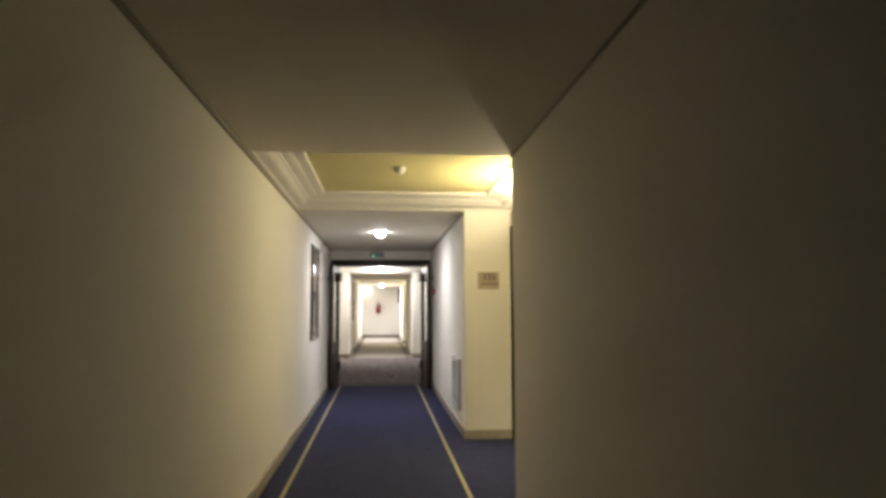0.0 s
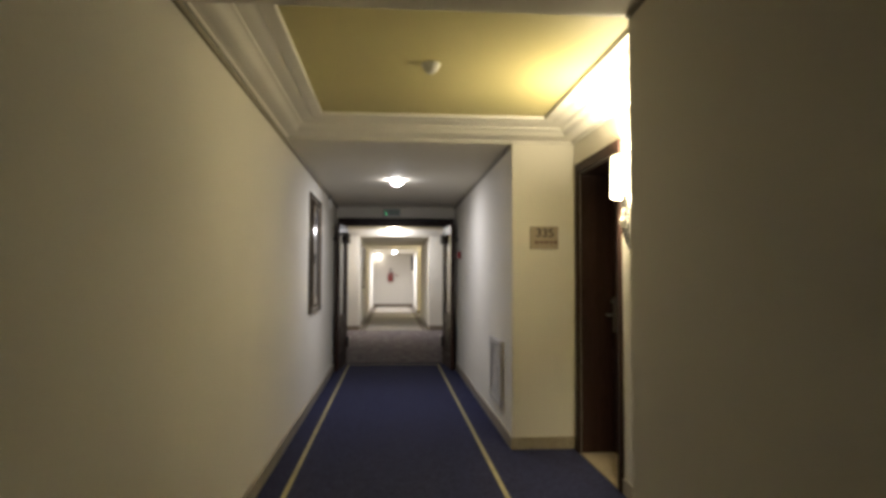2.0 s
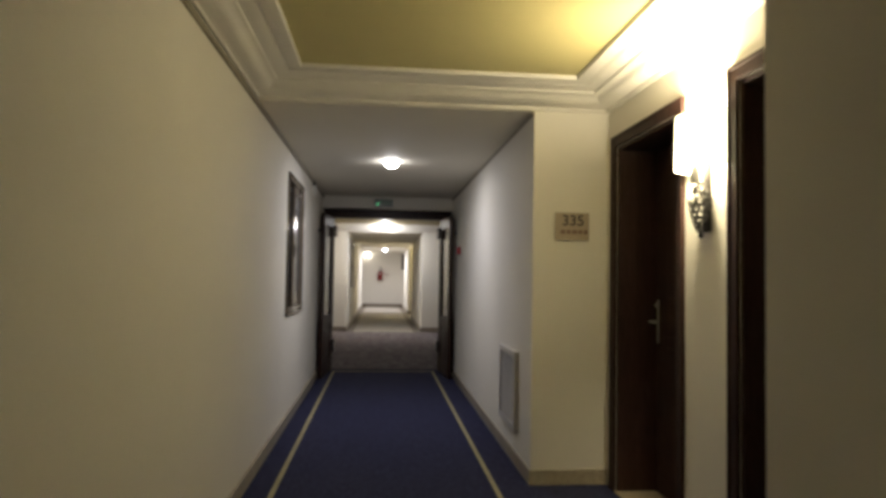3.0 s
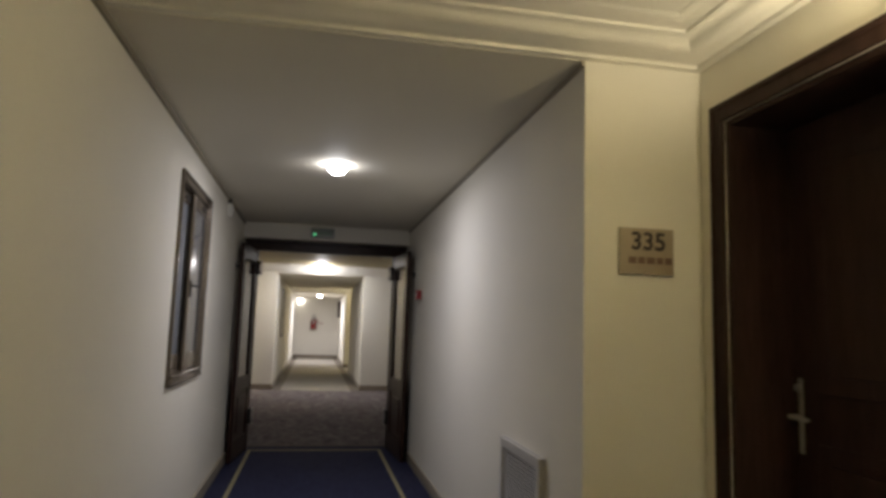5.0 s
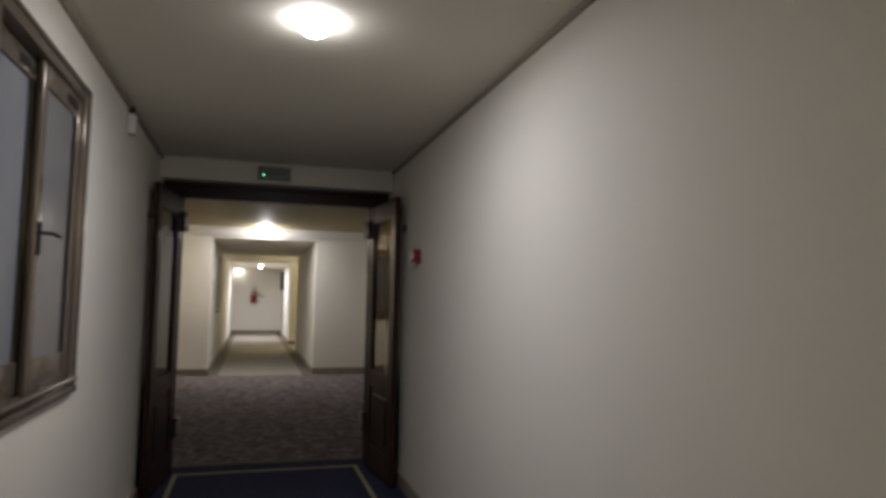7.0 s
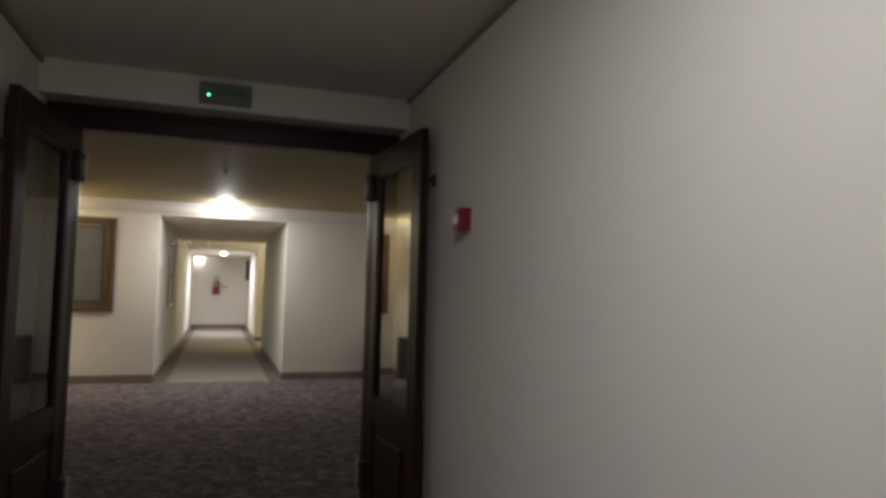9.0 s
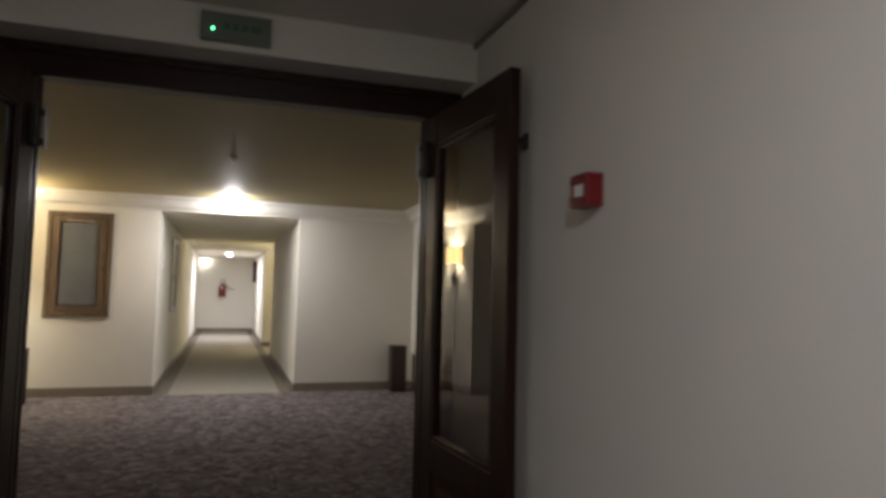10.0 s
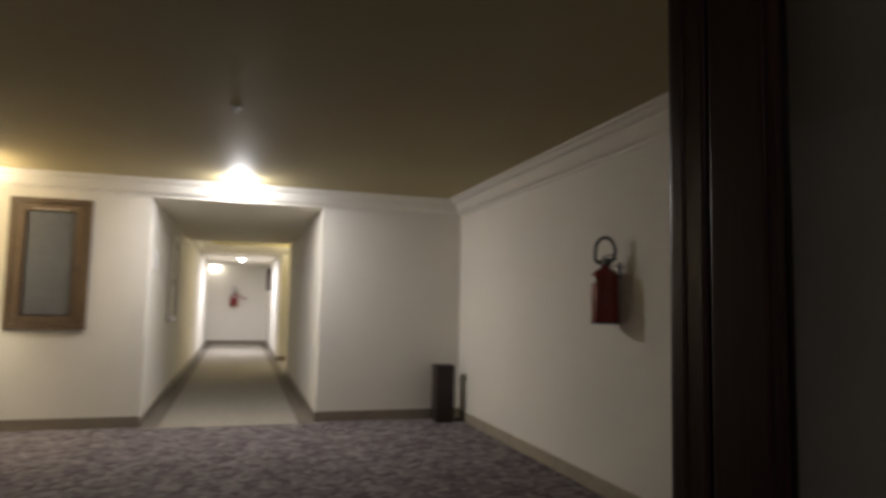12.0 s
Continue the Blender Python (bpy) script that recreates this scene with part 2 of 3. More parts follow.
structure("wall_doors", boxes(
    (XD, XD + 0.28, Y1, D2[0] + CAS, 0, TOP), (XD, XD + 0.28, D2[1] - CAS, D1[0] + CAS, 0, TOP), (XD, XD + 0.28, D1[1] - CAS, Y2, 0, TOP),
    (XD, XD + 0.28, D2[0] + CAS, D2[1] - CAS, DTOP - CAS, TOP), (XD, XD + 0.28, D1[0] + CAS, D1[1] - CAS, DTOP - CAS, TOP),
    (XD + 0.32, XD + 0.40, Y1, Y2, 0, TOP)), PAINT, "cream painted recess wall with two room doors", "wall")
structure("wall_right_far", boxes((XR, XD + 0.28, Y2, Y4, 0, TOP)), PAINT, "cream painted corridor wall with a room number", "wall")
structure("wall_back", boxes((XL - 0.2, XD + 0.28, Y0 - 0.2, Y0, 0, TOP)), PAINT, "cream painted wall closing the corridor", "wall")
OX0, OX1, OZ = XL, XR, 2.118                        # opening for the double door
structure("wall_double_door", boxes(
    (-4.5, XL - 0.2, Y3, Y4, 0, TOP), (XD + 0.28, LXR + 0.2, Y3, Y4, 0, TOP), (OX0, OX1, Y3, Y4, OZ, TOP)), PAINT, "cream painted cross wall with a double doorway", "wall")
# lobby walls
LW = (-1.841, -1.142, 0.93, 2.174)
structure("wall_lobby_right", boxes((LXR, LXR + 0.2, Y4, YG, 0, TOP)), PAINT, "cream painted lobby wall", "wall")
structure("wall_lobby_far_left", boxes(
    (LXL, LW[0] + 0.04, YF, YG, 0, TOP), (LW[1] - 0.04, XL, YF, YG, 0, TOP), (LW[0] + 0.04, LW[1] - 0.04, YF, YG, 0, LW[2] + 0.04),
    (LW[0] + 0.04, LW[1] - 0.04, YF, YG, LW[3] - 0.04, TOP)), PAINT,
    "cream painted lobby wall with a wooden window", "wall")
structure("wall_window_back", boxes((LW[0] - 0.1, LW[1] + 0.1, YG, YG + 0.06, LW[2] - 0.1, LW[3] + 0.1)), PAINT, "plain painted wall closing the window niche", "wall")
structure("wall_lobby_far_right", boxes((XR, LXR, YF, YG, 0, TOP)), PAINT, "cream painted lobby wall", "wall")
structure("wall_lobby_sconce", boxes((-4.5, LXL, LYS, YG, 0, TOP)), PAINT, "cream painted wall at the side corridor's corner", "wall")
structure("wall_lobby_left", boxes((-4.5, LXL, Y4, 14.6, 0, TOP)), PAINT, "cream painted lobby wall", "wall")
structure("wall_side_corridor_end", boxes((-4.7, -4.5, Y4, YG, 0, TOP)), PAINT, "cream painted end wall of the side corridor", "wall")
# far corridor walls
structure("wall_far_left", boxes((XL - 0.2, XL, YG, YE, 0, TOP)), PAINT, "cream painted far corridor wall", "wall")
structure("wall_far_right_near", boxes((XR, XD + 0.2, YG, YH, 0, TOP)), PAINT, "cream painted far corridor wall", "wall")
structure("wall_far_recess", boxes((XD, XD + 0.2, YH, YI, 0, TOP)), PAINT, "cream painted far recess wall", "wall")
structure("wall_far_right_end", boxes((XR, XD + 0.2, YI, YE, 0, TOP)), PAINT, "cream painted far corridor wall", "wall")
structure("wall_end", boxes((XL - 0.2, XD + 0.2, YE, YE + 0.2, 0, TOP)), PAINT, "cream painted end wall of the corridor", "wall")

# ceilings
structure("ceiling_near", boxes((XL, XR, Y0, Y1, SOF, TOP), (XR, XD, Y1 - 0.01, Y1, SOF, TOP)), SOFFIT, "off-white lowered corridor ceiling", "ceiling")
structure("ceiling_middle", boxes((XL, XR, Y2, Y3, SOF, TOP)), SOFFIT, "off-white lowered corridor ceiling", "ceiling")
structure("ceiling_recess", boxes((XL, XD, Y1, Y2, COF, TOP)), YELLOW, "yellow painted ceiling panel of the recess", "ceiling")
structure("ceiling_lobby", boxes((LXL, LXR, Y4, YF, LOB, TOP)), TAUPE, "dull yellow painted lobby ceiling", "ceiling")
structure("ceiling_side_corridor", boxes((-4.5, LXL, 14.6, LYS, 2.23, TOP)), SOFFIT, "off-white side corridor ceiling", "ceiling")
structure("ceiling_far_near", boxes((XL, XR, YF, YH, SOF2, TOP)), SOFFIT, "off-white lowered far corridor ceiling", "ceiling")
structure("ceiling_far_recess", boxes((XL, XD, YH, YI, SOF2 + 0.138, TOP)), YELLOW, "yellow painted far recess ceiling", "ceiling")
structure("ceiling_far_end", boxes((XL, XR, YI, YE, SOF3, TOP)), SOFFIT, "off-white lowered far corridor ceiling", "ceiling")
PROFILE = [(0.0, 0.0), (0.022, 0.0), (0.024, 0.012), (0.03, 0.016), (0.045, 0.02), (0.065, 0.032), (0.085, 0.052), (0.10, 0.075), (0.112, 0.08),
           (0.113, 0.09), (0.135, 0.094), (0.155, 0.104), (0.168, 0.116)]
structure("cornice_recess", ring_sweep(XL, XD, Y1, Y2, [(d * 1.3, SOF + 0.004 + z) for d, z in PROFILE] + [(0.222, SOF + 0.122), (0.226, SOF + 0.114), (0.295, SOF + 0.117), (0.30, SOF + 0.125), (0.302, COF + 0.01)]),
          PLASTER, "white moulded plaster cornice round the recess ceiling", "cornice", True)
structure("cornice_lobby", ring_sweep(LXL, LXR, Y4, YF, [(d, 2.25 + z * 1.22) for d, z in PROFILE] + [(0.20, LOB - 0.012), (0.21, LOB + 0.01)]),
          PLASTER, "white moulded plaster cornice round the lobby", "cornice", True)
structure("cornice_far_recess", ring_sweep(XL, XD, YH, YI, [(d * 1.3, SOF2 + 0.005 + z) for d, z in PROFILE] + [(0.295, SOF2 + 0.125), (0.30, SOF2 + 0.146)]),
          PLASTER, "white moulded plaster cornice of the far recess", "cornice", True)
# trim strips: the shadow line under the ceiling is put into their dark colour
structure("trim_ceiling_left", boxes((XL, XL + 0.016, Y0, Y3, SOF - 0.024, SOF + 0.002)), GAP, "thin trim coloured dark as the shadow line under the ceiling", "trim")
structure("trim_ceiling_right_near", boxes((XR - 0.010, XR, Y0, Y1, SOF - 0.014, SOF + 0.002)), GAP, "thin trim coloured dark as the shadow line under the ceiling", "trim")
structure("trim_ceiling_right", boxes((XR - 0.013, XR, Y2, Y3, SOF - 0.019, SOF + 0.002)), GAP, "thin trim coloured dark as the shadow line under the ceiling", "trim")

# floors
structure("floor_corridor", boxes((XL - 0.1, XD + 0.02, Y0, 11.42, -0.1, 0)), BLUE, "navy blue fitted carpet of the corridor", "floor")
structure("floor_lobby", boxes((-4.5, LXR, 11.48, YF - 0.08, -0.1, 0.0), (-4.5, XL, YF - 0.08, YF, -0.1, 0.0), (XR, LXR, YF - 0.08, YF, -0.1, 0.0)), LOBBYCARPET, "mottled plum-grey fitted carpet of the lobby", "floor")
structure("floor_far_corridor", boxes((XL, XR, YF - 0.08, YG, -0.1, 0.0), (XL, XD, YG, YE, -0.1, 0.0)), BEIGECARPET, "beige-grey fitted carpet of the far corridor", "floor")
structure("threshold_strip", boxes((OX0, OX1, 11.42, 11.48, -0.1, 0.006)), BORDER, "dark brown threshold strip under the double door", "threshold")
SX0, SX1, SW = -0.445, 0.84, 0.028
structure("carpet_stripe_left", boxes((SX0 - SW / 2, SX0 + SW / 2, Y0 + 0.1, 11.185, -0.01, 0.004)), STRIPE, "pale yellow woven stripe in the blue carpet", "carpet stripe")
structure("carpet_stripe_right", boxes((SX1 - SW / 2, SX1 + SW / 2, Y0 + 0.1, 11.185, -0.01, 0.004)), STRIPE, "pale yellow woven stripe in the blue carpet", "carpet stripe")
structure("carpet_stripe_cross", boxes((SX0 - SW / 2, SX1 + SW / 2, 11.185, 11.185 + SW, -0.01, 0.004)), STRIPE, "pale yellow woven stripe across the blue carpet", "carpet stripe")
for n, (x0, x1) in (("left", (XL + 0.014, XL + 0.175)), ("right", (XR - 0.175, XR - 0.014))):
    structure("carpet_border_" + n, boxes((x0, x1, YF - 0.06, YE - 0.02, -0.01, 0.004)), BORDER, "dark brown border of the far corridor carpet", "carpet border")

# skirting boards: (name, x0, x1, y0, y1, material)
K, KT = 0.088, 0.012
for n, x0, x1, y0, y1, h, m in (
        ("left", XL, XL + 0.02, Y0, 11.21, K, SKIRT), ("right_near", XR - KT, XR, Y0, Y1 + KT, K, SKIRT), ("recess_near", XR, XD, Y1, Y1 + KT, K, SKIRT),
        ("doors_between", XD - KT, XD, D2[1], D1[0], K, SKIRT), ("sign_wall", XR - KT, XD, Y2 - KT, Y2, K, SKIRT), ("right_far", XR - KT, XR, Y2, 11.21, K, SKIRT),
        ("lobby_right", LXR - KT, LXR, Y4, YF - KT, 0.105, SKIRT), ("lobby_far_right", XR, LXR, YF - KT, YF, 0.105, SKIRT2),
        ("lobby_far_left", LXL + KT, XL, YF - KT, YF, 0.105, SKIRT2), ("lobby_sconce", LXL, LXL + KT, LYS - KT, YF, 0.105, SKIRT),
        ("side_corridor", -4.5, LXL, LYS - KT, LYS, 0.105, SKIRT2), ("far_left", XL, XL + KT, YF, YE - KT, 0.09, SKIRT2),
        ("far_right", XR - KT, XR, YF, YH, 0.09, SKIRT2), ("far_recess", XR, XD, YI - KT, YI, 0.09, SKIRT2), ("far_right_end", XR - KT, XR, YI - KT, YE - KT, 0.09, SKIRT2),
        ("end", XL, XR, YE - KT, YE, 0.10, SKIRT2)):
    structure("baseboard_" + n, boxes((x0, x1, y0, y1, 0, h)), m, "beige stone skirting along the wall" if m is SKIRT else "brown tile skirting along the wall", "skirting")

# ---- double door ----
frame_ob = thing("double_door_frame", "dark mahogany frame of the double doorway", "door frame", kind="structure")
FY0, FY1, JL, JR, HZ = 11.22, 11.305, -0.482, 0.914, 2.003
part("head", joined(soft_box(XL + 0.003, XR - 0.003, FY0, FY1, HZ, OZ - 0.002, 0.006), soft_box(XL + 0.003, XR - 0.003, FY0 - 0.012, FY0 + 0.01, OZ - 0.035, OZ - 0.003, 0.005)), DARKWOOD2, frame_ob)
part("jamb", joined(soft_box(XL + 0.003, JL, FY0, FY1, 0, HZ - 0.001, 0.006), soft_box(JL - 0.004, JL + 0.004, FY0 + 0.045, FY1 - 0.012, 0, HZ - 0.001, 0.003)), DARKWOOD2, frame_ob)
part("jamb", joined(soft_box(JR, XR - 0.003, FY0, FY1, 0, HZ - 0.001, 0.006), soft_box(JR - 0.004, JR + 0.004, FY0 + 0.045, FY1 - 0.012, 0, HZ - 0.001, 0.003)), DARKWOOD2, frame_ob)


def door_leaf(side):
    """A glazed door leaf: u from the hinge to the free edge, v its thickness towards the wall."""
    s = side
    L, T, H = 0.692, 0.038, 1.994
    leaf = thing("glazed_door_leaf", "dark mahogany glazed door leaf folded open against the wall", "door", "double door leaves")
    b = lambda u0, u1, v0, v1, z0, z1, r=0.004: soft_box(u0, u1, min(s * v0, s * v1), max(s * v0, s * v1), z0, z1, r)
    part("hinge_stile", b(0, 0.100, 0, T, 0.012, H), DARKWOOD2, leaf)
    part("lock_stile", b(L - 0.100, L, 0, T, 0.012, H), DARKWOOD2, leaf)
    part("top_rail", b(0.1001, L - 0.1001, 0.001, T - 0.001, H - 0.125, H), DARKWOOD2, leaf)
    part("middle_rail", b(0.1001, L - 0.1001, 0.001, T - 0.001, 0.62, 0.73), DARKWOOD2, leaf)
    part("bottom_rail", b(0.1001, L - 0.1001, 0.001, T - 0.001, 0.012, 0.19), DARKWOOD2, leaf)
    panel = part("lower_panel", b(0.101, L - 0.101, 0.012, T - 0.012, 0.191, 0.619, 0.002), DARKWOOD2, leaf)
    part("raised_field", b(0.165, L - 0.165, 0.002, T - 0.002, 0.24, 0.57, 0.009), DARKWOOD2, panel)
    pane = part("pane", b(0.101, L - 0.101, 0.018, 0.024, 0.731, H - 0.126, 0.0005), GLASS, leaf, "lightly smoked glass pane")
    for v0, v1 in ((0.004, 0.0175), (0.0245, T - 0.004)):
        part("glazing_bead", joined(b(0.1005, 0.116, v0, v1, 0.7305, H - 0.1255, 0.003), b(L - 0.116, L - 0.1005, v0, v1, 0.7305, H - 0.1255, 0.003),
                                    b(0.116, L - 0.116, v0, v1, 0.7305, 0.747, 0.003), b(0.116, L - 0.116, v0, v1, H - 0.142, H - 0.1255, 0.003)), DARKWOOD2, pane)
    for z in (0.26, 1.745):
        hinge = part("hinge", joined(soft_box(-0.008, 0.035, min(-s * 0.026, s * 0.002), max(-s * 0.026, s * 0.002), z + 0.002, z + 0.148, 0.006),
                                     soft_box(-0.010, 0.004, min(-s * 0.040, -s * 0.02), max(-s * 0.040, -s * 0.02), z + 0.012, z + 0.034, 0.002),
                                     soft_box(-0.010, 0.004, min(-s * 0.040, -s * 0.02), max(-s * 0.040, -s * 0.02), z + 0.112, z + 0.134, 0.002)), PEWTER, leaf, "dark steel hinge")
        part("hinge_pin", moved(lathe([(0.0, -0.002), (0.006, 0.0), (0.0085, 0.008), (0.0085, 0.146), (0.006, 0.154), (0.0, 0.158)], 12), pose(-0.003, -s * 0.040, z)), CHROME, hinge, "bright steel pin", True)
    return leaf


def along(x0, y0, x1, y1):
    return pose(x0, y0, 0, 0, 0, math.degrees(math.atan2(y1 - y0, x1 - x0)))


leaf_r = door_leaf(1)
leaf_r.matrix_world = along(0.915, 11.208, 0.971, 10.518)
leaf_l = door_leaf(-1)
leaf_l.matrix_world = along(-0.482, 11.208, -0.546, 10.519)

for s, x, lab in ((1, XR, "right"), (-1, XL, "left")):
    holder = thing("door_holder", "small dark magnetic door holder on the wall", "door holder", "door holders")
    part("base_plate", soft_box(min(x, x - s * 0.012), max(x, x - s * 0.012), 10.585 - 0.013, 10.585 + 0.013, 1.755, 1.805, 0.003), BLACK, holder)
    part("magnet", moved(lathe([(0.0, 0), (0.012, 0.0), (0.012, 0.016), (0.0, 0.018)], 16), pose(x - s * 0.012, 10.585, 1.78, 0, -s * 90, 0)), BLACK, holder, smooth=True)

# ---- room doors in the recess ----


def room_door(y0, y1, latch_far=True):
    d = thing("room_door", "dark stained wooden room door, closed, set deep in its frame", "door", "room doors", at=pose(XD, y0, 0))
    w, c, dep = y1 - y0, CAS, 0.235
    frm = part("door_frame", joined(soft_box(-0.016, 0.0, 0, c, 0, DTOP, 0.004), soft_box(-0.016, 0.0, w - c, w, 0, DTOP, 0.004), soft_box(-0.016, 0.0, c, w - c, DTOP - c, DTOP, 0.004),
                                  soft_box(-0.022, -0.014, 0.0, 0.018, 0, DTOP, 0.003), soft_box(-0.022, -0.014, w - 0.018, w, 0, DTOP, 0.003), soft_box(-0.022, -0.014, 0.018, w - 0.018, DTOP - 0.018, DTOP, 0.003)), DARKWOOD, d)
    part("jamb", soft_box(0.001, 0.27, c + 0.001, c + 0.022, 0, DTOP - c - 0.001, 0.002), DARKWOOD, frm)
    part("jamb", soft_box(0.001, 0.27, w - c - 0.022, w - c - 0.001, 0, DTOP - c - 0.001, 0.002), DARKWOOD, frm)
    part("jamb", soft_box(0.001, 0.27, c + 0.022, w - c - 0.022, DTOP - c - 0.022, DTOP - c - 0.001, 0.002), DARKWOOD, frm)
    leaf = part("door_leaf", soft_box(dep, dep + 0.04, c + 0.024, w - c - 0.024, 0.012, DTOP - c - 0.024, 0.003), DARKWOOD, d)
    for z0, z1 in ((0.16, 0.92), (1.08, 1.90)):
        part("raised_panel", joined(soft_box(dep - 0.009, dep + 0.001, c + 0.13, w - c - 0.13, z0, z1, 0.005), soft_box(dep - 0.014, dep - 0.008, c + 0.19, w - c - 0.19, z0 + 0.06, z1 - 0.06, 0.005)), DARKWOOD, leaf)
    hy = w - c - 0.055 if latch_far else c + 0.055
    turn = -1 if latch_far else 1
    plate = part("handle_plate", soft_box(dep - 0.008, dep - 0.0005, hy - 0.010, hy + 0.010, 0.875, 1.127, 0.003), CHROME, leaf, "chrome handle plate")
    part("lever", joined(tube([(dep - 0.008, hy, 1.0), (dep - 0.05, hy, 1.0), (dep - 0.058, hy + turn * 0.008, 1.0), (dep - 0.058, hy + turn * 0.095, 0.998)], 0.007)), CHROME, plate, smooth=True)
    part("lock_knob", moved(lathe([(0.0, 0), (0.012, 0), (0.013, 0.012), (0.0, 0.016)], 14), pose(dep - 0.008, hy, 1.095, 0, -90, 0)), CHROME, plate, smooth=True)
    return d


room_door(*D1)
room_door(*D2, latch_far=False)
for y0, y1 in (D1, D2):
    structure("door_sill", soft_box(XD - 0.012, XD + 0.30, y0 + CAS + 0.001, y1 - CAS - 0.001, -0.02, 0.011, 0.004), MARBLE, "cream marble sill in the room doorway", "door sill")

# ---- wall lamps ----


def sconce(shade_mat, watts, m, colour=WARM, lift=0.065):
    """A wall lamp: half-round fabric shade over an openwork metal basket; x points away from the wall."""
    s = thing("wall_lamp", "lit wall lamp with a cream half-round shade and openwork pewter basket", "wall lamp", "wall lamps", at=m)
    shell = lathe([(0.157, -0.125), (0.160, -0.125), (0.153, 0.105), (0.150, 0.105), (0.157, -0.125)], 28, math.pi, -math.pi / 2)
    bmesh.ops.scale(shell, vec=(0.84, 1, 1), verts=shell.verts[:])
    shade = part("shade", shell, shade_mat, s, "glowing cream fabric shade", True)
    for r, z in ((0.160, -0.125), (0.153, 0.105)):
        part("shade_rim", tube([(0.84 * r * math.cos(a), r * math.sin(a), z) for a in [(-0.5 + k / 24) * math.pi for k in range(25)]], 0.003, 6), WHITE, shade)
    part("wall_plate", soft_box(0.0, 0.012, -0.03, 0.03, -0.40, -0.05, 0.004), PEWTER, s)
    part("stem", tube([(0.012, 0, -0.19), (0.05, 0, -0.19), (0.06, 0, -0.18), (0.06, 0, -0.06)], 0.009), PEWTER, s, smooth=True)
    part("candle_tube", moved(lathe([(0.02, 0), (0.022, 0.0), (0.018, 0.07), (0.012, 0.07)], 14), pose(0.06, 0, -0.19)), PEWTER, s, smooth=True)
    # openwork basket: rows of rings that widen and close to a point, with gaps between them
    rows = ((-0.205, 0.026, 7), (-0.232, 0.038, 8), (-0.260, 0.044, 9), (-0.288, 0.043, 9), (-0.315, 0.038, 8), (-0.340, 0.030, 7), (-0.362, 0.020, 5), (-0.378, 0.012, 3))
    bits = []
    for i, (z, r, n) in enumerate(rows):
        for k in range(n):
            a = 2 * math.pi * (k + 0.5 * (i % 2)) / n
            rr = min(0.0155, 1.15 * math.pi * r / n)
            loop = [(rr * math.cos(q), rr * math.sin(q), 0) for q in [2 * math.pi * j / 10 for j in range(11)]]
            bits.append(moved(tube(loop, 0.0032, 5), pose(0.034 + 0.72 * r * math.cos(a), 1.45 * r * math.sin(a), z - 0.008, 0, 0, math.degrees(a)) @ pose(0, 0, 0, 0, 90, 0)))
    tagged(part("basket", joined(*bits), PEWTER, s, "openwork pewter basket", True), "openwork pewter basket", kind="stuff")
    # white oval body imitates the bright gap where lamplight shows through the basket
    oval_bm = lathe([(0.0, -0.034), (0.012, -0.030), (0.021, -0.018), (0.025, 0.0), (0.021, 0.018), (0.012, 0.030), (0.0, 0.034)], 18)
    part("basket_bright_gap", moved(oval_bm, pose(0.062, -0.012, -0.268)), WHITE, s, "pale oval standing in for a bright gap in the basket", True)
    part("finial", moved(lathe([(0.0, -0.03), (0.009, -0.022), (0.012, -0.012), (0.006, 0.0), (0.004, 0.012)], 14), pose(0.034, 0, -0.400)), PEWTER, s, smooth=True)
    lamp = point_lamp("wall_lamp_light", (0, 0, 0), watts, colour, 0.055)
    lamp.matrix_world = m @ pose(0.06, 0, lift)
    return s


sconce(SHADE, SCONCE_W, pose(XD, 5.225, 1.85, 0, 0, 180))
sconce(SHADE2, SCONCE_W * 1.38, pose(LXL, 16.77, 1.84, 0, 0, 0), (1.0, 0.87, 0.65), 0.015)
sconce(SHADE, SCONCE_W, pose(XD, 23.5, 1.83, 0, 0, 180))

# ---- ceiling lamps ----


def ceiling_lamp(x, y, z, watts, colour=COOL):
    c = thing("ceiling_lamp", "small lit round surface-mounted ceiling lamp", "ceiling lamp", "ceiling lamps", at=pose(x, y, z))
    part("base_plate", lathe([(0.0, -0.001), (0.066, -0.001), (0.066, -0.006), (0.062, -0.008), (0.0, -0.008)], 28), WHITE, c, smooth=True)
    part("dome", lathe([(0.0, -0.056), (0.022, -0.054), (0.042, -0.045), (0.056, -0.028), (0.0625, -0.0075)], 24), DOME, c, "glowing opal dome", True)
    light = bpy.data.lights.new("ceiling_lamp_light", "AREA")
    light.shape, light.size, light.energy, light.color = "DISK", 0.11, watts, colour
    new("ceiling_lamp_light", light).matrix_world = pose(x, y, z - 0.060)
    return c


ceiling_lamp(0.212, 8.40, SOF, DOWN_W)
ceiling_lamp(0.207, 16.95, LOB, DOWN_W * 1.75, MILD)
point_lamp("ceiling_lamp_spill", (0.207, 16.95, LOB - 0.085), 23.0, MILD, 0.08)
ceiling_lamp(0.26, 27.3, SOF3, DOWN_W * 4.8)

# ---- corridor windows ----


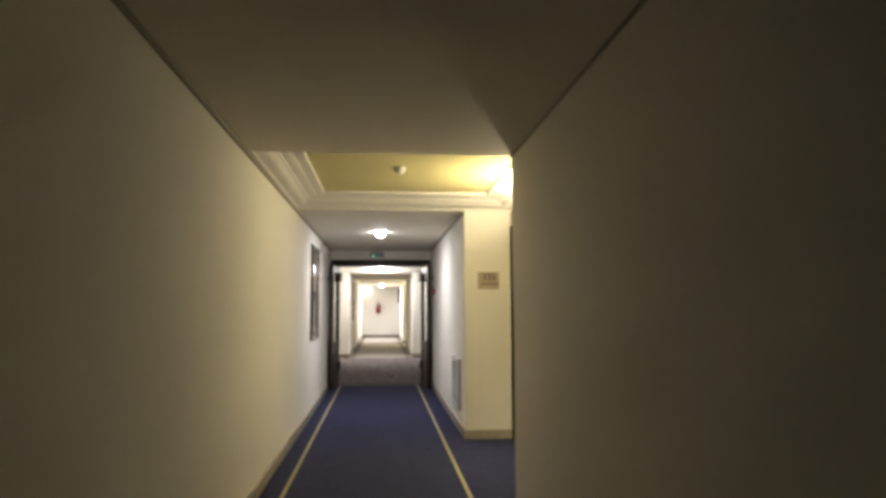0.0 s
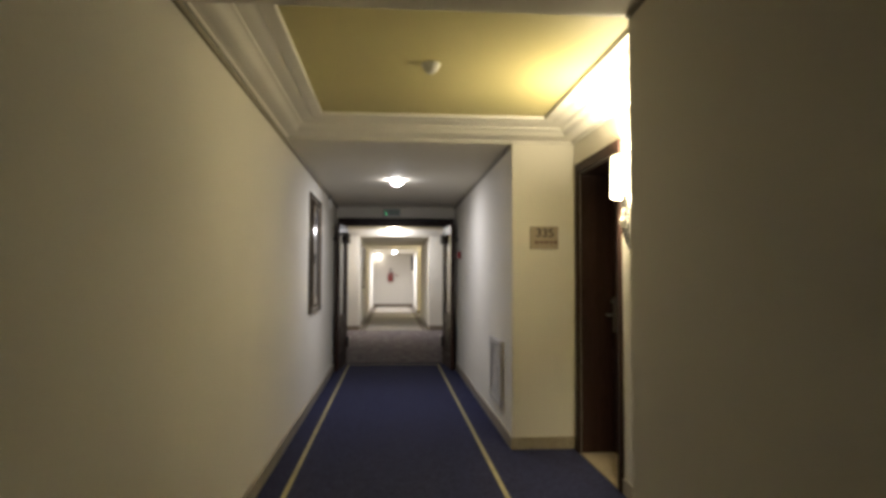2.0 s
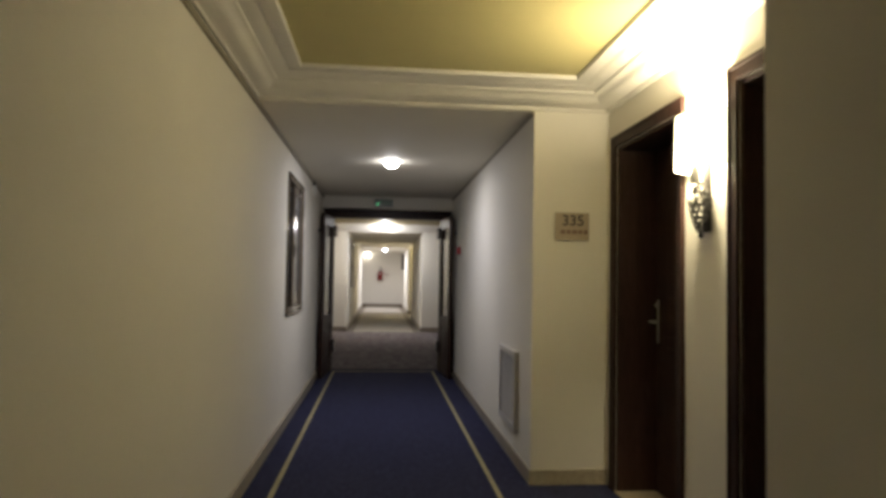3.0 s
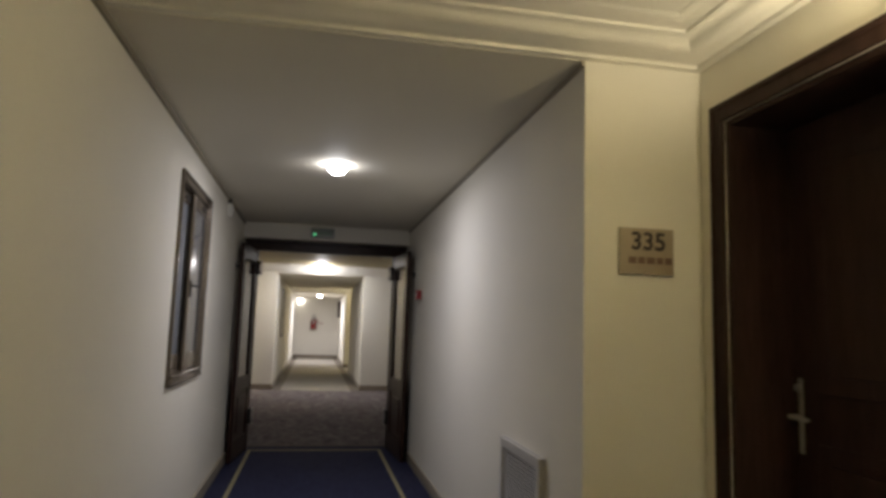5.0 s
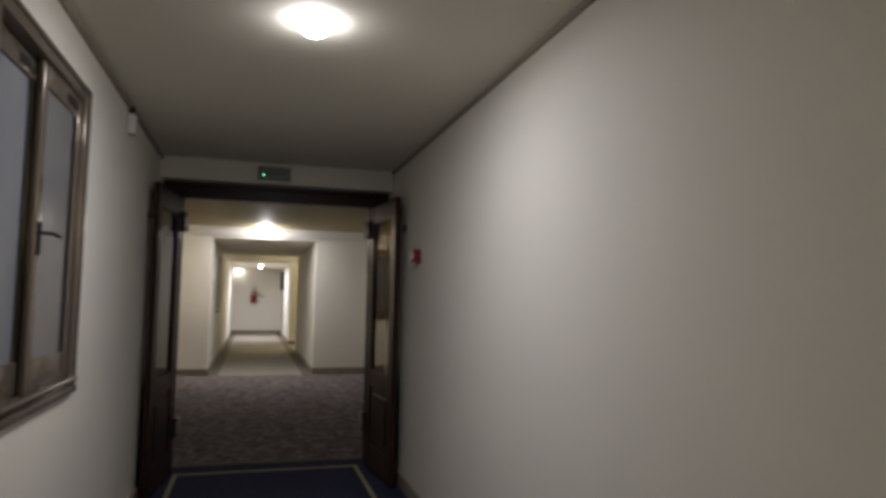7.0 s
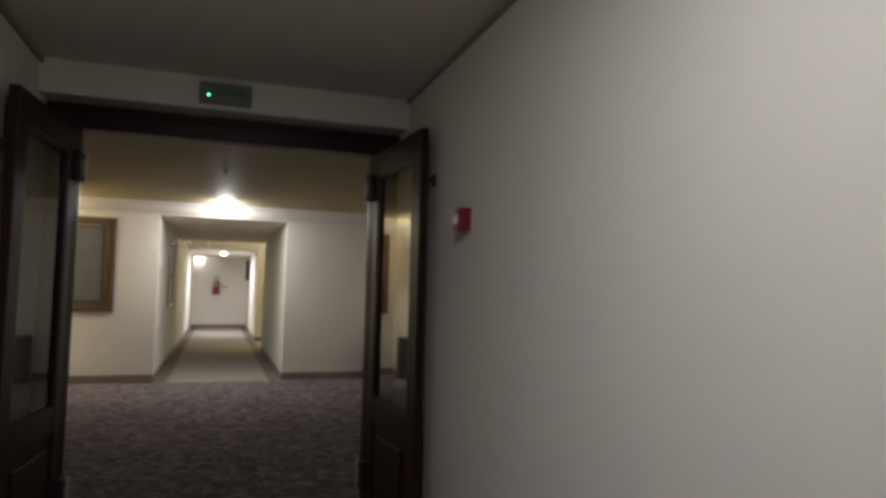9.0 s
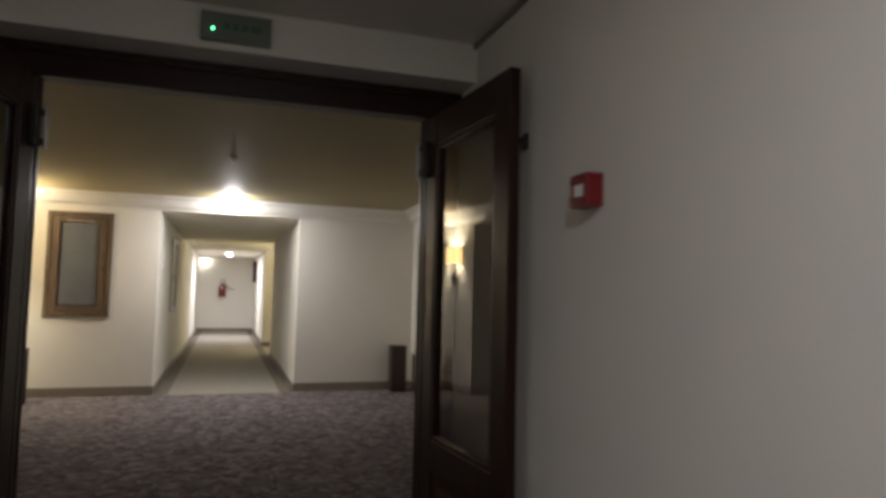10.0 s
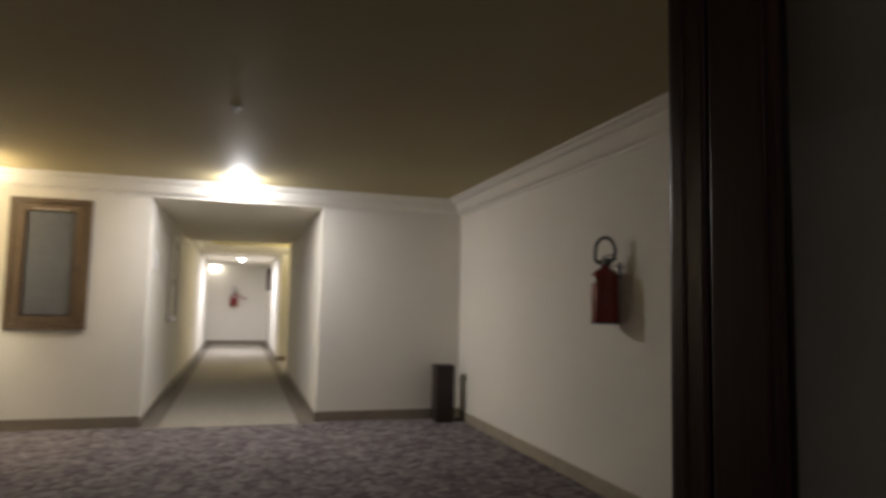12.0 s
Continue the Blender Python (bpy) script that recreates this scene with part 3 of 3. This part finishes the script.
def corridor_window(y0, y1, z0, z1):
    """A bronze sliding window in the left wall; local x out of the wall, y along it."""
    w, h = y1 - y0, z1 - z0
    win = thing("window_1", "closed bronze aluminium sliding window with frosted panes", "window", "corridor windows", "structure", pose(XL, y0, z0))
    f = 0.055
    part("window_frame", joined(soft_box(-0.07, 0.012, 0, f, 0, h, 0.010, 3), soft_box(-0.07, 0.012, w - f, w, 0, h, 0.010, 3),
                                soft_box(-0.07, 0.011, f, w - f, h - f, h, 0.005), soft_box(-0.07, 0.011, f, w - f, 0, f, 0.005),
                                soft_box(0.006, 0.018, 0.0, 0.016, 0, h, 0.004), soft_box(0.006, 0.018, w - 0.016, w, 0, h, 0.004),
                                soft_box(0.006, 0.018, 0.016, w - 0.016, h - 0.016, h, 0.004)), BRONZE, win, smooth=True)
    part("window_sill", joined(soft_box(0.0, 0.022, 0.0, w, 0.0, 0.026, 0.006), soft_box(0.012, 0.030, 0.02, w - 0.02, 0.044, 0.062, 0.008, 3)), BRONZE, win, smooth=True)
    mid = w / 2
    for i, (a, b, x, mat) in enumerate(((f + 0.001, mid + 0.03, -0.030, FROST), (mid - 0.03, w - f - 0.001, -0.002, FROST2))):
        st = 0.052
        sash = part("sash", joined(soft_box(x - 0.024, x, a, a + st, f, h - f, 0.011, 4), soft_box(x - 0.024, x, b - st, b, f, h - f, 0.011, 4),
                                   soft_box(x - 0.024, x - 0.001, a + st - 0.002, b - st + 0.002, f, f + 0.105, 0.006, 3), soft_box(x - 0.024, x - 0.001, a + st - 0.002, b - st + 0.002, h - f - 0.075, h - f, 0.006, 3)), BRONZE, win, smooth=True)
        part("pane", boxes((x - 0.016, x - 0.011, a + st - 0.004, b - st + 0.004, f + 0.101, h - f - 0.071)), mat, sash, "frosted glass pane")
        # black strip paints the inner shadow along the pane's far edge; slot above it
        part("pane_shade_strip", joined(soft_box(x - 0.011, x - 0.004, b - st - 0.030, b - st - 0.001, f + 0.106, h - f - 0.076, 0.003),
                              soft_box(x - 0.004, x + 0.003, b - st - 0.150, b - st - 0.020, h - f - 0.056, h - f - 0.024, 0.0025)), BLACK, sash, "black strip as shade beside the pane, and dark slot")
    hy = mid - 0.002
    handle = part("handle", soft_box(-0.001, 0.008, hy - 0.011, hy + 0.011, h * 0.42, h * 0.51, 0.003), BLACK, win, "black window catch")
    part("catch_lever", tube([(0.006, hy, h * 0.48), (0.035, hy, h * 0.48), (0.042, hy + 0.012, h * 0.48), (0.042, hy + 0.07, h * 0.475)], 0.006), BLACK, handle, smooth=True)
    return win


corridor_window(WY0, WY1, WZ0, WZ1)
corridor_window(19.45, 20.5, 0.95, 2.06)
# wooden window in the lobby
ww = thing("window_2", "closed varnished wooden casement window with grey glass", "window", kind="structure", at=pose(LW[0], YF, LW[2]))
w, h = LW[1] - LW[0], LW[3] - LW[2]
part("window_frame", joined(soft_box(0, 0.05, -0.028, 0.06, 0, h, 0.006), soft_box(w - 0.05, w, -0.028, 0.06, 0, h, 0.006),
                            soft_box(0.05, w - 0.05, -0.027, 0.06, h - 0.05, h, 0.006), soft_box(0.05, w - 0.05, -0.027, 0.06, 0, 0.05, 0.006)), OAK, ww)
sash = part("sash", joined(soft_box(0.053, 0.135, -0.016, 0.03, 0.053, h - 0.053, 0.006), soft_box(w - 0.135, w - 0.053, -0.016, 0.03, 0.053, h - 0.053, 0.006),
                           soft_box(0.135, w - 0.135, -0.015, 0.03, h - 0.125, h - 0.053, 0.006), soft_box(0.135, w - 0.135, -0.015, 0.03, 0.053, 0.125, 0.006)), OAK, ww)
part("pane", boxes((0.13, w - 0.13, 0.008, 0.013, 0.12, h - 0.12)), FROST3, sash, "grey patterned glass pane")
part("glazing_bead", joined(soft_box(0.1355, 0.15, -0.004, 0.0078, 0.1255, h - 0.1255, 0.002), soft_box(w - 0.15, w - 0.1355, -0.004, 0.0078, 0.1255, h - 0.1255, 0.002),
                            soft_box(0.15, w - 0.15, -0.004, 0.0078, 0.1255, 0.14, 0.002)), DARKWOOD2, sash)
part("pull_bar", tube([(0.20, -0.018, h - 0.108), (w - 0.20, -0.018, h - 0.108)], 0.006), CHROME, sash, "bright metal bar", True)
part("knob", moved(lathe([(0.0, 0.03), (0.012, 0.026), (0.016, 0.016), (0.008, 0.006), (0.012, 0.0)], 16), pose(w - 0.095, -0.016, h * 0.46, 90, 0, 0)), BLACK, sash, smooth=True)

# ---- room number sign ----
sign = thing("room_number_sign", "beige metal plate with room number 335", "sign", at=pose(1.195, Y2, 1.477))
sw, sh = 0.216, 0.172
part("plate", soft_box(0, sw, -0.012, 0.0, 0, sh, 0.003), BRASSPLATE, sign)


def letters(text, size, depth):
    cu = bpy.data.curves.new("letters", "FONT")
    cu.body, cu.size, cu.extrude, cu.align_x, cu.offset = text, size, depth, "CENTER", 0.0016
    tmp = new("letters", cu)
    me = bpy.data.meshes.new_from_object(tmp.evaluated_get(bpy.context.evaluated_depsgraph_get()))
    bpy.data.objects.remove(tmp)
    bm = bmesh.new()
    bm.from_mesh(me)
    return bm


for i, ch in enumerate("335"):
    part("digit", moved(letters(ch, 0.092, 0.002), pose(0.066 + 0.047 * i, -0.0135, 0.092, 90, 0, 0)), INK, sign)
x = 0.035
for n in (0.030, 0.026, 0.032, 0.024, 0.030):
    part("text_bar", boxes((x, x + n, -0.0135, -0.0118, 0.040, 0.064)), REDINK, sign)
    x += n + 0.008

# ---- wall grille ----
grille = thing("air_grille", "silver-grey louvred air grille low on the wall", "air grille", at=pose(XR, 6.845, 0.222))
gw, gh = 0.565, 0.53
part("frame", joined(soft_box(-0.030, 0, 0, 0.045, 0, gh, 0.005), soft_box(-0.030, 0, gw - 0.045, gw, 0, gh, 0.005), soft_box(-0.029, 0, 0.045, gw - 0.045, gh - 0.045, gh, 0.005), soft_box(-0.029, 0, 0.045, gw - 0.045, 0, 0.045, 0.005)), GREY, grille)
part("backing", boxes((-0.003, -0.0005, 0.045, gw - 0.045, 0.045, gh - 0.045)), BLACK, grille)
for k in range(25):
    part("slat", moved(soft_box(-0.0078, 0.0078, 0.0455, gw - 0.0455, -0.0022, 0.0022, 0.0010, 1), pose(-0.016, 0, 0.055 + 0.0175 * k, 0, 2, 0)), GREY, grille)

# ---- small fixtures ----
det = thing("wall_detector", "small white plastic detector high on the wall", "detector", at=pose(XL, 9.762, 2.11))
part("body", soft_box(0, 0.042, -0.036, 0.036, 0, 0.105, 0.008), WHITE, det)
part("lens", soft_box(0.0415, 0.046, -0.022, 0.022, 0.03, 0.075, 0.003), GREY, det)
part("cable_clip", soft_box(0, 0.03, -0.016, 0.016, 0.106, 0.150, 0.004), BLACK, det)

ex = thing("exit_sign", "unlit smoked green exit sign with a green light", "exit sign", at=pose(0.041, Y3, 2.14))
part("housing", soft_box(0, 0.235, -0.035, 0, 0, 0.098, 0.005), EXITGREEN, ex)
part("face", boxes((0.012, 0.223, -0.038, -0.0345, 0.012, 0.086)), EXITGREEN, ex)
part("indicator_light", moved(lathe([(0.0, 0.004), (0.0045, 0.0025), (0.0058, 0.0)], 12), pose(0.04, -0.038, 0.035, 90, 0, 0)), LED, ex, "glowing green light")
for k, (u0, u1) in enumerate(((0.075, 0.095), (0.105, 0.125), (0.135, 0.155), (0.165, 0.20))):
    part("text_bar", boxes((u0, u1, -0.0395, -0.0378, 0.036, 0.060)), DIMGREEN, ex)

call = thing("fire_call_point", "red plastic fire alarm call point on the wall", "call point", at=pose(XR, 10.176, 1.511))
part("housing", soft_box(-0.050, 0, -0.043, 0.043, 0.003, 0.090, 0.006), RED, call)
for z in (0.016, 0.066):
    part("bezel_bar", soft_box(-0.055, -0.049, -0.035, 0.035, z, z + 0.010, 0.002), RED, call)
part("glass_window", soft_box(-0.0525, -0.0495, -0.026, 0.016, 0.029, 0.060, 0.001, 1), WHITE, call, "white break-glass window")

smoke = thing("smoke_detector", "white plastic smoke detector on the yellow ceiling", "smoke detector", at=pose(0.369, 5.09, COF))
part("base", lathe([(0.0, 0.0), (0.052, 0.0), (0.052, -0.010), (0.047, -0.014), (0.0, -0.014)], 24), WHITE, smoke, smooth=True)
part("head", lathe([(0.044, -0.0145), (0.044, -0.026), (0.036, -0.032), (0.034, -0.040), (0.022, -0.050), (0.0, -0.053)], 24), WHITE, smoke, smooth=True)
part("warning_light", moved(lathe([(0.004, 0), (0.003, -0.004), (0, -0.005)], 8), pose(0.038, 0, -0.030)), RED, smoke)

spr = thing("sprinkler_head", "small chrome sprinkler head on the lobby ceiling", "sprinkler", at=pose(0.18, 14.5, LOB))
part("rosette", lathe([(0.0, 0.0), (0.034, 0.0), (0.032, -0.006), (0.014, -0.010)], 20), CHROME, spr, smooth=True)
part("body", lathe([(0.010, -0.008), (0.008, -0.022), (0.006, -0.032), (0.0, -0.033)], 14), CHROME, spr, smooth=True)
part("deflector", lathe([(0.0, -0.0335), (0.014, -0.034), (0.014, -0.037), (0.0, -0.038)], 16), CHROME, spr, smooth=True)

panel = thing("switch_panel", "narrow grey switch panel on the far corridor wall", "switch panel", at=pose(XL, 17.95, 1.54))
part("plate", soft_box(0, 0.018, -0.04, 0.04, 0, 0.21, 0.004), GREY, panel)
for z in (0.03, 0.12):
    part("rocker", soft_box(0.0175, 0.024, -0.022, 0.022, z, z + 0.06, 0.003), WHITE, panel)

# ---- ash bins ----


def ash_bin(m, hole):
    b = thing("ash_bin", "dark brown square metal ash bin standing on the carpet", "bin", "ash bins", at=m)
    w = 0.098
    part("body", soft_box(-w, w, -w, w, 0.02, 0.575, 0.008), BINMETAL, b)
    part("plinth", soft_box(-w + 0.01, w - 0.01, -w + 0.01, w - 0.01, 0, 0.0205, 0.003), BLACK, b)
    top = part("ash_tray", joined(soft_box(-w - 0.003, w + 0.003, -w - 0.003, -w + 0.012, 0.572, 0.598, 0.003), soft_box(-w - 0.003, w + 0.003, w - 0.012, w + 0.003, 0.572, 0.598, 0.003),
                                  soft_box(-w - 0.003, -w + 0.012, -w + 0.012, w - 0.012, 0.572, 0.598, 0.003), soft_box(w - 0.012, w + 0.003, -w + 0.012, w - 0.012, 0.572, 0.598, 0.003)), BINMETAL, b)
    part("sand", boxes((-w + 0.012, w - 0.012, -w + 0.012, w - 0.012, 0.5755, 0.585)), GREY, top)
    if hole:
        part("opening", moved(lathe([(0.066, 0.0), (0.066, 0.006), (0.058, 0.008), (0.056, 0.001), (0.0, 0.001)], 24), pose(0, -w, 0.46, 90, 0, 0)), BLACK, b, "round black opening", True)
    return b


ash_bin(pose(-1.935, 16.95, 0, 0, 0, 10), True)
ash_bin(pose(2.385, 17.24, 0, 0, 0, 0), False)

# ---- fire extinguishers ----


def extinguisher(m, label, turn=0.0, hung_hose=False, r=0.088):
    """Hangs on a wall bracket; local -y is away from the wall, z from the foot; turn swings it about its own axis."""
    e = thing("fire_extinguisher", label, "fire extinguisher", "fire extinguishers", at=m)
    y = -0.02 - r
    at = pose(0, y, 0, 0, 0, turn)
    body = part("cylinder", moved(lathe([(0.0, 0.012), (r - 0.012, 0.010), (r - 0.004, 0.0), (r, 0.012), (r, 0.295), (r - 0.005, 0.318), (r - 0.02, 0.340), (r - 0.045, 0.356), (0.030, 0.362), (0.028, 0.385), (0.0, 0.385)], 28), at), REDMETAL, e, smooth=True)
    part("instruction_label", moved(lathe([(r + 0.0012, 0.262), (r + 0.0012, 0.305)], 10, 0.6, math.radians(250 - turn)), at), WHITE, body, "small white label")
    part("foot_ring", moved(lathe([(r - 0.006, 0.0), (r + 0.003, 0.0), (r + 0.003, 0.012), (r - 0.001, 0.012)], 28), at), BLACK, body, smooth=True)
    part("valve", moved(joined(lathe([(0.026, 0.375), (0.030, 0.38), (0.030, 0.412), (0.018, 0.424), (0.0, 0.424)], 16), soft_box(-0.058, 0.04, -0.016, 0.016, 0.385, 0.410, 0.004)), at), BLACK, e)
    part("carry_handle", moved(soft_box(-0.012, 0.075, -0.011, 0.011, 0.414, 0.424, 0.003), at), BLACK, e)
    part("squeeze_lever", moved(soft_box(-0.005, 0.080, -0.010, 0.010, -0.004, 0.004, 0.002), at @ pose(-0.01, 0, 0.434, 0, -12, 0)), BLACK, e)
    loop = []
    for k in range(25):
        a = math.pi * (1.08 - 1.16 * k / 24)
        loop.append((0.003 + 0.064 * math.cos(a), -0.022, 0.465 + 0.092 * math.sin(a)))
    part("hose", moved(tube([(-0.05, -0.01, 0.398), (-0.060, -0.02, 0.415)] + loop + [(0.058, -0.022, 0.425), (0.045, -0.016, 0.402)], 0.0098, 10), at), BLACK, e, smooth=True)
    if hung_hose:
        part("discharge_horn", moved(tube([(0.05, -0.02, 0.40), (0.12, -0.03, 0.36), (0.19, -0.03, 0.26), (0.30, -0.03, 0.235), (0.36, -0.03, 0.245)], 0.012, 10), at), RED, e, smooth=True)
    part("pressure_gauge", moved(lathe([(0.0, 0.014), (0.014, 0.013), (0.017, 0.0)], 16), at @ pose(0.0, -0.028, 0.398, 90, 0, 0)), CHROME, e, smooth=True)
    part("bracket", joined(soft_box(-0.018, 0.018, -0.006, 0.0, 0.30, 0.40, 0.002), soft_box(-0.010, 0.010, -0.085, -0.006, 0.372, 0.378, 0.002), soft_box(-0.015, 0.015, -0.026, -0.006, 0.31, 0.316, 0.002)), PEWTER, e)
    return e


extinguisher(pose(LXR, 14.16, 1.138, 0, 0, -90), "dark red fire extinguisher hung on the lobby wall", 50)
extinguisher(pose(0.10, YE, 1.08, 0, 0, 0), "red fire extinguisher hung on the end wall", 0, True, 0.112)

# ---- end of the far corridor ----
cab = thing("wall_cabinet", "narrow dark wooden cabinet on the far corridor wall", "cabinet", at=pose(XR, 29.4, 1.55))
part("body", soft_box(-0.07, 0, 0, 0.5, 0, 0.62, 0.005), DARKWOOD, cab)
part("cabinet_door", soft_box(-0.085, -0.071, 0.01, 0.49, 0.01, 0.61, 0.004), DARKWOOD, cab)
gl = thing("wall_globe_lamp", "lit white globe lamp on the end wall", "wall lamp", at=pose(-0.45, YE, 2.19))
part("mount", moved(lathe([(0.0, 0.0), (0.045, 0.0), (0.04, 0.02), (0.02, 0.03), (0.0, 0.03)], 18), pose(0, 0, 0, 90, 0, 0)), WHITE, gl, smooth=True)
part("globe", moved(lathe([(0.0, -0.034), (0.019, -0.028), (0.029, -0.016), (0.034, 0.0), (0.029, 0.016), (0.019, 0.028), (0.0, 0.034)], 20), pose(0, -0.071, 0)), GLOBE, gl, "glowing opal globe", True)
